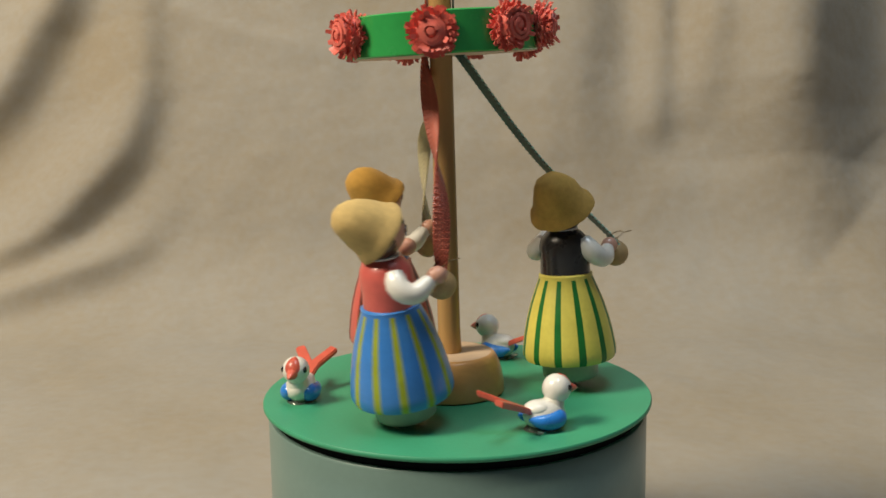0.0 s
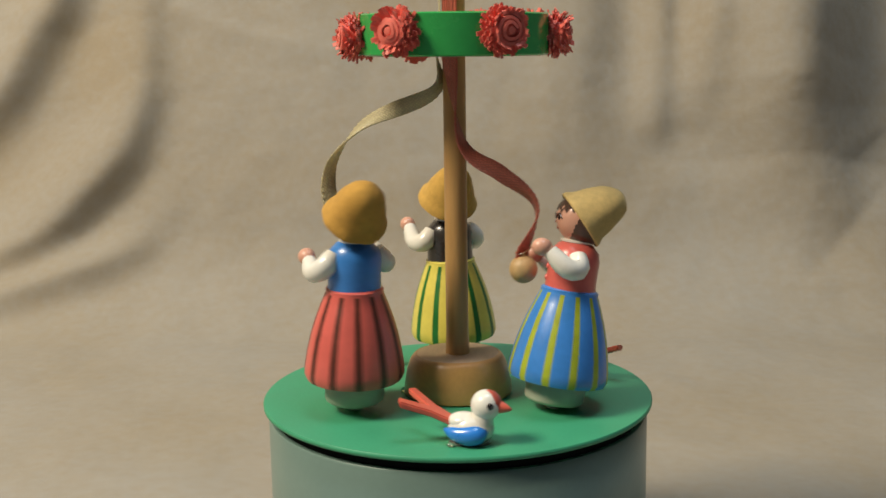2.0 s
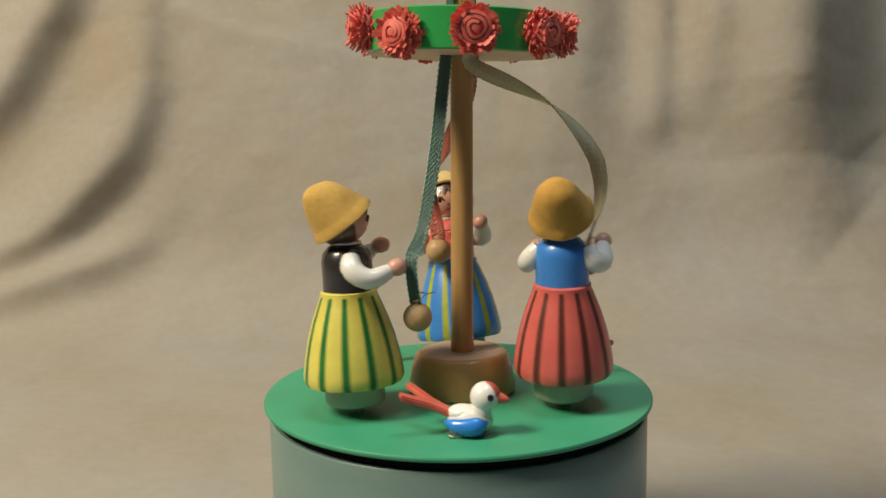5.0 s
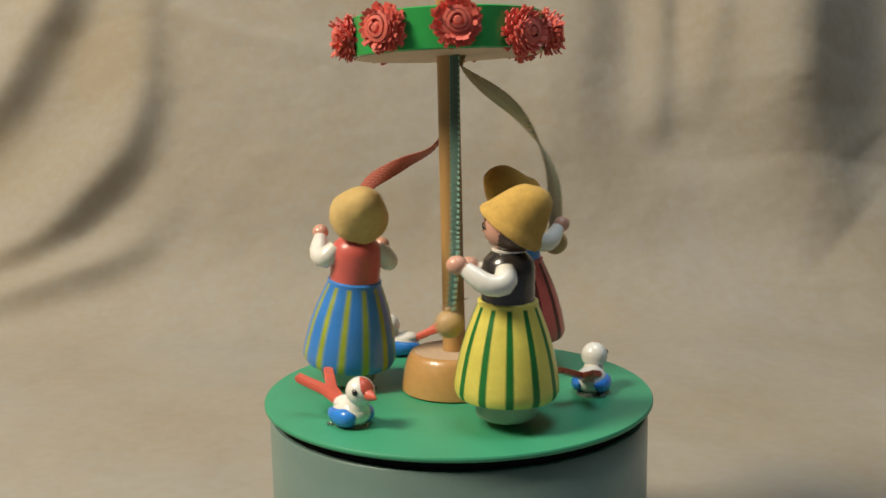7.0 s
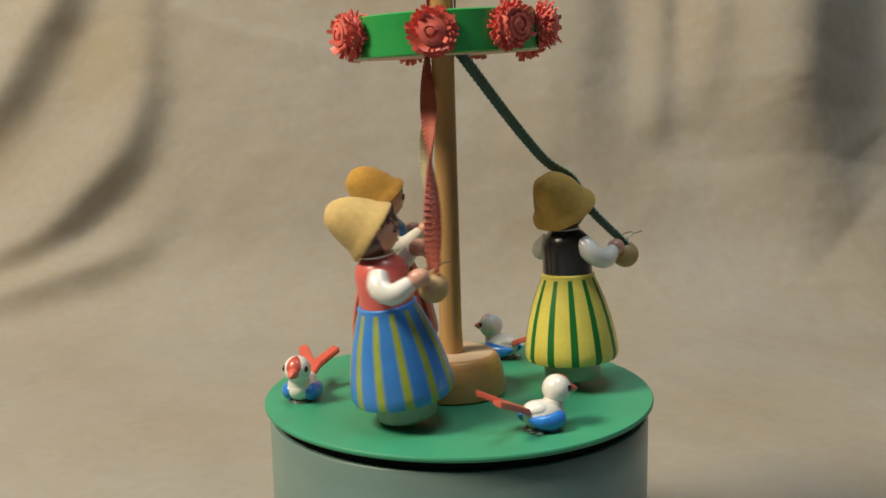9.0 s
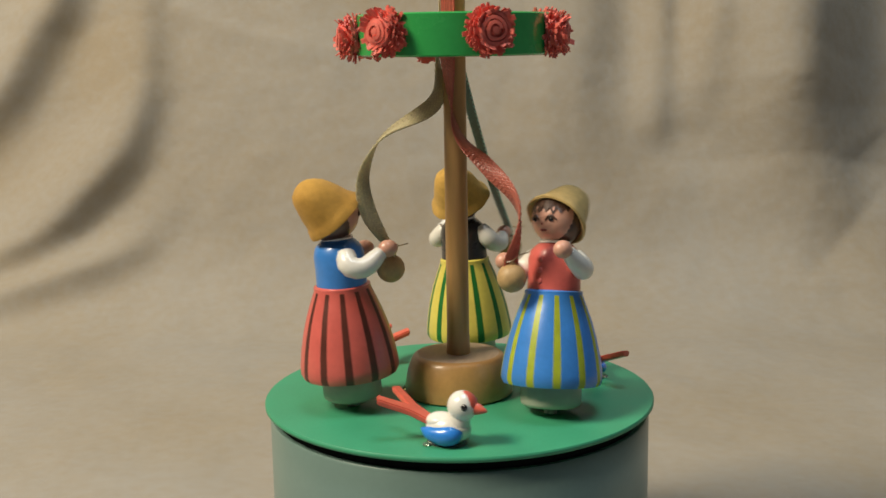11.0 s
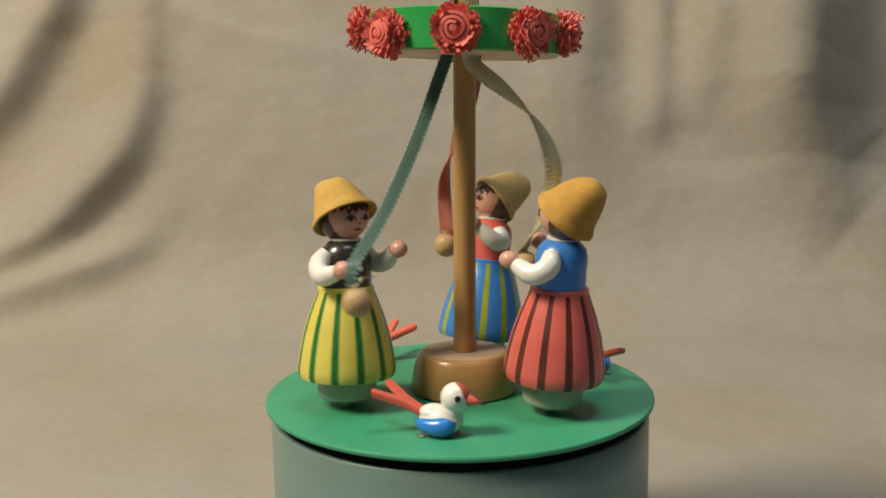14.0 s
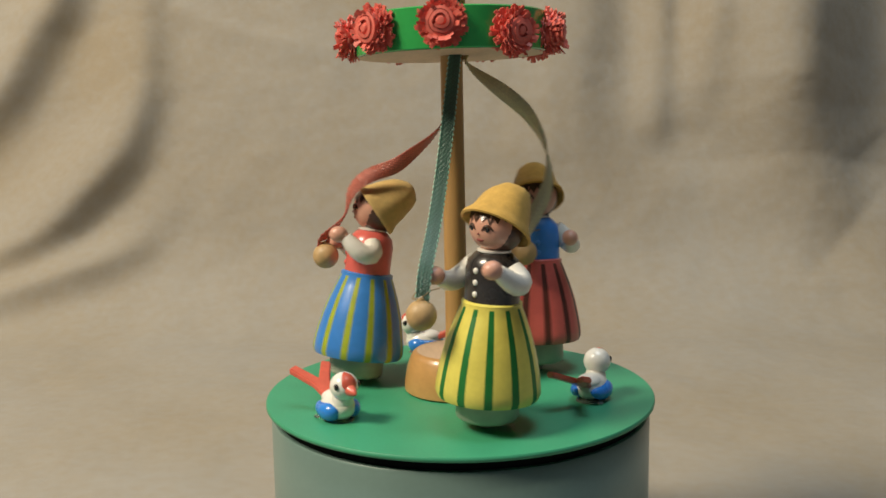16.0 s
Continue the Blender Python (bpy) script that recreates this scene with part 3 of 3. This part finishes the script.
def make_ribbon(label, mat, edge, w=0.0024):
    """A satin ribbon of short stiff pieces with a wooden bead at its end."""
    base = tagged(new("satin_ribbon"), label, "ribbon", "ribbons of the maypole")
    bm = bmesh.new()
    n, l, d = 2, 0.0013, 0.00022
    rows = []
    for i in range(n + 1):
        x = -l + 2 * l * i / n
        rows.append([bm.verts.new((x, y, z)) for y, z in ((-w, 0), (-w * 0.92, d), (w * 0.92, d), (w, 0), (w * 0.92, -d), (-w * 0.92, -d))])
    for a, b in zip(rows, rows[1:]):
        for k in range(6):
            bm.faces.new((a[k], a[(k + 1) % 6], b[(k + 1) % 6], b[k]))
    bm.faces.new(rows[0]), bm.faces.new(rows[-1][::-1])
    # raised threads along both edges of the braid
    for s in ((-1, 1) if edge else ()):
        for x in (-0.0007, 0.0007):
            ends = [bm.verts.new((x - 0.00065, s * (w - 0.0003), 0)), bm.verts.new((x + 0.00065, s * (w + 0.0002), 0))]
            belt = [bm.verts.new((x, s * (w - 0.00005) + a, b)) for a, b in ((-0.00032, 0), (0, 0.00042), (0.00032, 0), (0, -0.00042))]
            for k in range(4):
                for tip in ends:
                    bm.faces.new((belt[k], belt[(k + 1) % 4], tip)).material_index = 1
    first = part("ribbon_piece", bm, [mat, edge] if edge else mat, base)
    pieces = [first]
    for i in range(PIECES - 1):
        o = new("ribbon_piece", first.data)
        o.parent = base
        pieces.append(o)
    bm = bmesh.new()
    ball(bm, (0, 0, 0), 0.0042, rings=16, segs=28)
    lathe(bm, [(0.0, 0.0040), (0.0010, 0.0041), (0.0009, 0.0047), (0, 0.0048)], 12)
    bead = part("bead", bm, BEAD, base, "round bare wooden bead")
    bm = bmesh.new()
    ring = [(0.0023 * math.cos(a), 0.0016 * math.sin(a), 0.0058 + 0.0012 * math.sin(a + 1)) for a in [0.15 + 5.9 * i / 16 for i in range(17)]]
    tube(bm, ring + [(0.0052, 0.0009, 0.0072)], [0.00016] * 18, 0, 6)
    part("wire_loop", bm, BRASS, bead, "thin brass wire loop")
    return base, pieces, bead


PIECES = 48
room()
CASE_THING = music_box()
TABLE = turntable()
BIRDS = [(bird("white painted bird with blue wings and red tail"), r, a, h) for r, a, h in ((0.0499, 195.5, 66), (0.0425, 75.5, 71), (0.0448, 308.8, 81))]
DOLL_YELLOW = doll("wooden doll in yellow striped skirt and black bodice", YELLOW_CLOTHES, DARK_CLOTHES, STRIPE_GREEN, FELT_LIGHT, 35, 0.0012, gap=0.0026, button=3, reach=0.0017, hat_size=0.98)
DOLL_RED = doll("wooden doll in red striped skirt and blue bodice", RED_CLOTHES, BLUE_CLOTHES, STRIPE_BROWN, FELT, 38, gap=0.0028, reach=0.0008, hat_size=0.93, lifts=(0.0035, 0.0008))
DOLL_BLUE = doll("wooden doll in blue striped skirt and red bodice", BLUE_CLOTHES, RED_CLOTHES, STRIPE_LIME, FELT_PALE, 49, 0.0016, gap=0.0021, hat_size=0.90, lifts=(0.0012, 0.0050))
RIBBONS = {k: make_ribbon(lab, m, e, 0.0018 if k == "y" else 0.0024) for k, lab, m, e in (("y", "green satin ribbon from pole to doll, with bead", RIBBON_GREEN, EDGE_GREEN), ("r", "cream satin ribbon from pole to doll, with bead", RIBBON_CREAM, None), ("b", "coral red satin ribbon from pole to doll, with bead", RIBBON_RED, None))}

# each doll: its place on the turntable (radius, angle), then where it faces over time
SEATS = {"y": (0.0361, 8.4), "r": (0.0353, 128.3), "b": (0.0351, 244.65)}
FACING = {}
FACING["y"] = [(0, 60), (0.2, 70), (0.4, 100), (0.5, 130), (0.6, 165), (0.8, 240), (1, 285), (1.2, 320), (1.5, 370), (1.8, 425), (2, 475), (2.5, 455), (3, 375), (3.2, 340), (3.4, 285), (3.5, 268), (3.6, 262), (3.8, 240), (4, 228), (4.2, 228)]
FACING["y"] += [(4.52, 265), (4.72, 312), (4.92, 355), (5.22, 438), (5.32, 460), (5.52, 555), (5.73, 582), (5.93, 625), (6.3, 635), (6.5, 633), (6.7, 600), (6.9, 555), (7, 530), (7.3, 455), (7.5, 385), (8, 375), (8.5, 390), (9, 408), (9.2, 415)]
FACING["y"] += [(9.45, 460), (9.56, 490), (9.67, 525), (9.9, 600), (10.12, 645), (10.34, 680), (10.68, 730), (11, 785), (11.3, 860), (11.5, 850), (12, 810), (12.5, 712), (12.7, 650), (13, 595), (13.6, 590), (13.8, 625), (14, 672), (14.2, 715), (14.5, 798), (14.6, 820), (14.8, 915), (15, 942), (15.2, 985), (15.5, 998), (15.8, 988), (16, 948)]
FACING["r"] = [(0, 35), (0.2, -5), (0.4, -50), (0.5, -85), (0.8, -160), (1, -215), (1.2, -275), (1.4, -345), (1.5, -360), (1.6, -350), (1.8, -305), (2, -240), (2.2, -170), (2.4, -110), (2.5, -95), (2.6, -75), (2.8, -30), (3, 15), (3.2, 70), (3.5, 92), (3.6, 85), (3.8, 42), (4, -12), (4.2, -72)]
FACING["r"] += [(4.3, -93), (4.52, -183), (4.72, -208), (4.92, -263), (5.22, -356), (5.42, -393), (5.52, -428), (5.73, -463), (5.93, -508), (6.1, -535), (6.3, -500), (6.5, -470), (6.7, -410), (7, -315), (7.3, -255), (7.5, -220), (7.7, -180), (8, -82), (8.3, -25), (8.5, 8), (9, 16), (9.2, -12)]
FACING["r"] += [(9.56, -85), (9.9, -160), (10.12, -215), (10.34, -275), (10.56, -345), (10.68, -360), (10.79, -355), (11, -335), (11.3, -300), (11.5, -238), (11.7, -165), (12, -85), (12.2, -75), (12.5, 5), (12.7, 75), (13, 2), (13.2, -30), (13.5, -82), (13.6, -95), (13.8, -185), (14, -210), (14.2, -265), (14.5, -358), (14.7, -395), (14.8, -430), (15, -465), (15.2, -510), (15.5, -600), (15.6, -595), (15.8, -520), (16, -450)]
FACING["b"] = [(0, 25), (0.2, 70), (0.4, 120), (0.5, 172), (0.6, 185), (0.8, 120), (1, 75), (1.2, 35), (1.4, -32), (1.5, -72), (1.6, -95), (1.8, -130), (2, -180), (2.2, -225), (2.4, -265), (2.5, -335), (2.6, -350), (2.8, -400), (3, -445), (3.2, -450), (3.5, -380), (4, -365), (4.2, -365)]
FACING["b"] += [(4.52, -455), (4.72, -515), (4.92, -475), (5.22, -368), (5.73, -360), (5.93, -375), (6.13, -412), (6.3, -445), (6.5, -475), (6.7, -520), (7, -615), (7.1, -635), (7.3, -695), (7.5, -710), (7.7, -660), (8, -540), (8.3, -465), (8.5, -440), (8.7, -405), (9, -360), (9.2, -295)]
FACING["b"] += [(9.45, -240), (9.56, -188), (9.67, -175), (9.9, -240), (10.12, -285), (10.34, -325), (10.56, -392), (10.68, -424), (10.79, -455), (11, -490), (11.2, -545), (11.3, -590), (11.5, -635), (11.7, -700), (12, -780), (12.2, -810), (12.5, -870), (12.7, -815), (13, -740), (13.5, -740), (13.8, -820), (14, -880), (14.2, -840), (14.5, -730), (15, -720), (15.2, -735), (15.4, -770), (15.5, -795), (15.8, -855), (16, -893)]
LEAN_OF = {"y": (3.0, 120.0), "r": (4.0, 180.0), "b": (9.5, -155.0)}    # how far each doll leans, and which way from where it faces
# where each ribbon leaves the pole (angle on the turntable), and its length from there to the bead's loop
RIBBON_LEAVE = {"y": 8.0, "r": 100.0, "b": 170.0}
# how far down the pole the cream and the red one cling, over time (millimetres)
RIBBON_DROP = {"r": [(0, 12), (0.5, 14), (1, 14), (1.5, 10), (2, 11), (2.5, 5), (3, 14), (3.5, 15), (4, 10), (4.6, 4), (9, 6), (9.5, 14), (11.5, 14), (12, 7), (12.5, 15), (13, 14), (13.5, 10), (14, 4), (16, 4)]}
RIBBON_DROP["b"] = [(0, 5), (0.5, 7), (1, 10), (1.5, 18), (2, 26), (2.5, 18), (3, 31), (3.5, 26), (4, 20), (5, 11), (5.6, 8), (6.3, 24), (7.5, 26), (8, 18), (8.5, 9), (9.5, 8), (10, 10), (10.5, 18), (11, 22), (11.5, 17), (12, 29), (12.5, 26), (13, 20), (13.5, 16), (14, 8), (15, 6), (15.5, 20), (16, 20)]
HAND = {"y": 0.0135, "r": 0.0126, "b": 0.0118}
RIBBON_LENGTH = {"y": 0.0800, "r": 0.0750, "b": 0.0738}
TWIST = {"y": 25, "r": 360, "b": 330}          # degrees of twist along each ribbon


# how far the green ribbon's broad side is turned out of the upright plane across the table, over time
BROAD = [(0, 50), (3, 40), (3.5, 5), (4.2, 35), (5, 5), (6.3, 10), (7, 40), (7.5, 32), (9.2, 30), (12, 40), (12.5, 35), (13.5, 35), (14, 5), (16, -10)]


def doll_pose(k, t):
    r, a = SEATS[k]
    rows = FACING[k]
    lean, way = LEAN_OF[k]
    yaw = float(np.interp(t, [q[0] for q in rows], [q[1] for q in rows]))
    th = radians(a + turn(t))
    return pose(DRIFT * (t - 8) + r * math.cos(th), r * math.sin(th), H, 0, 0, yaw) @ pose(0, 0, 0, 0, 0, way) @ pose(-0.0115 * math.sin(radians(lean)), 0, 0, 0, lean, 0) @ pose(0, 0, 0, 0, 0, -way)


def ribbon_line(k, t):
    """The ribbon's course at a time: out of the hoop beside the pole, over the doll's right hand, to the bead."""
    tm, dm = table_pose(t), doll_pose(k, t)
    pole = Vector((-0.0029, -0.0008, 0))
    hand = dm @ Vector((HAND[k], -0.0098, 0.0432))
    a = radians(RIBBON_LEAVE[k])
    side = Vector((math.cos(a), math.sin(a), 0))
    top = tm @ (pole + side * 0.0050 + Vector((0, 0, 0.1036)))
    if k == "y":
        ahead = dm.to_3x3() @ Vector((1, 0, 0))
        hang = max(0.0025, RIBBON_LENGTH[k] - (hand - top).length)
        grip = hand + ahead * 0.0032 + Vector((0, 0, 0.0006))
        bead = hand + ahead * 0.0048 + Vector((0, 0, -hang - 0.001))
        sag = Vector((0, 0, -0.0028 - min(0.0065, 0.7 * max(0, hang - 0.0055))))
        return top, top.lerp(grip, 0.35) + sag, top.lerp(grip, 0.7) + sag, grip, bead
    bead = dm @ Vector((0.0138, -0.0050, 0.0405 if k == "r" else 0.0390))
    end = bead + Vector((0, 0, 0.006))
    # slide round the pole towards the hand
    local = tm.inverted() @ end - pole
    gap = (math.atan2(local.y, local.x) - a + math.pi) % (2 * math.pi) - math.pi
    b = a + gap * (0.45 if abs(gap) < 2.2 else 0.6)

    def down(drop):
        return tm @ (pole + Vector((math.cos(b), math.sin(b), 0)) * 0.0058 + Vector((0, 0, 0.1036 - drop)))

    drop = float(np.interp(t, *zip(*RIBBON_DROP[k]))) / 1000
    low = down(drop)
    # then arch stiffly over to the hand with the length that is left
    across = Vector((end.x - low.x, end.y - low.y, 0))
    fall = low.z - end.z
    out = (across.normalized() * fall + Vector((0, 0, across.length))).normalized()

    def arch(h):
        return low, low.lerp(end, 0.38) + out * (0.95 if k == "r" else 0.5) * h, low.lerp(end, 0.76) + out * h, end

    flat, full = 0.0, 0.015 if k == "r" else 0.011
    for _ in range(16):
        h = (flat + full) / 2
        p = arch(h)
        flat, full = (h, full) if drop + sum((p[i + 1] - p[i]).length for i in range(3)) < RIBBON_LENGTH[k] else (flat, h)
    return (top,) + arch(h) + (bead,)


def even(pts, n):
    """n + 1 points at even steps along a line."""
    P = np.array(pts)
    d = np.concatenate([[0], np.cumsum(np.linalg.norm(np.diff(P, axis=0), axis=1))])
    u = np.linspace(0, d[-1], n + 1)
    return np.stack([np.interp(u, d, P[:, i]) for i in range(3)], 1)


def motions():
    walk(CASE_THING, [(0, pose(-DRIFT * 8, 0, H)), (16, pose(DRIFT * 8, 0, H))])
    walk(TABLE, [(t, table_pose(t)) for t in TIMES])
    for ob, r, a, h in BIRDS:
        walk(ob, [(t, table_pose(t) @ pose(r * math.cos(radians(a)), r * math.sin(radians(a)), 0, 0, 0, a + h) @ pose(-0.0045, 0, 0)) for t in TIMES])
    for k, ob in (("y", DOLL_YELLOW), ("r", DOLL_RED), ("b", DOLL_BLUE)):
        walk(ob, [(t, doll_pose(k, t)) for t in TIMES])
        base, pieces, bead = RIBBONS[k]
        rows = [[] for _ in range(PIECES + 1)]
        for t in TIMES:
            pts = even(smooth_line(ribbon_line(k, t), 80), PIECES * 2)
            head = np.array(doll_pose(k, t) @ Vector((-0.0015, 0, 0.0600)))
            for _ in range(10):
                # keep clear of the hat, in an easy curve
                away = pts - head
                far = np.maximum(np.linalg.norm(away, axis=1), 1e-6)
                clear = 0.0085 if k == "y" else 0.0112
                pts = head + away * (np.maximum(far, clear) / far)[:, None]
                for _ in range(6):
                    pts[1:-4] += 0.5 * (0.5 * (pts[:-5] + pts[2:-3]) - pts[1:-4]) * (far[1:-4, None] < 0.022)
            a = radians(turn(t) + RIBBON_LEAVE[k])
            carry = Vector((-math.sin(a), math.cos(a), 0))
            broad = float(np.interp(t, *zip(*BROAD)))
            for i in range(PIECES):
                p, q = Vector(pts[2 * i]), Vector(pts[2 * i + 2])
                d = (q - p).normalized()
                if k == "y":
                    carry = d.cross(Vector((0, 1, 0)))
                carry = (carry - d * carry.dot(d)).normalized()
                side = Matrix.Rotation(radians(TWIST[k] * i / PIECES + (broad if k == "y" else 0)), 3, d) @ carry
                m = Matrix((d, side, d.cross(side))).transposed().to_4x4()
                rows[i].append((t, Matrix.Translation((p + q) / 2) @ m))
            rows[PIECES].append((t, Matrix.Translation(pts[-1])))
        for ob, rr in zip(pieces + [bead], rows):
            walk(ob, rr)


motions()
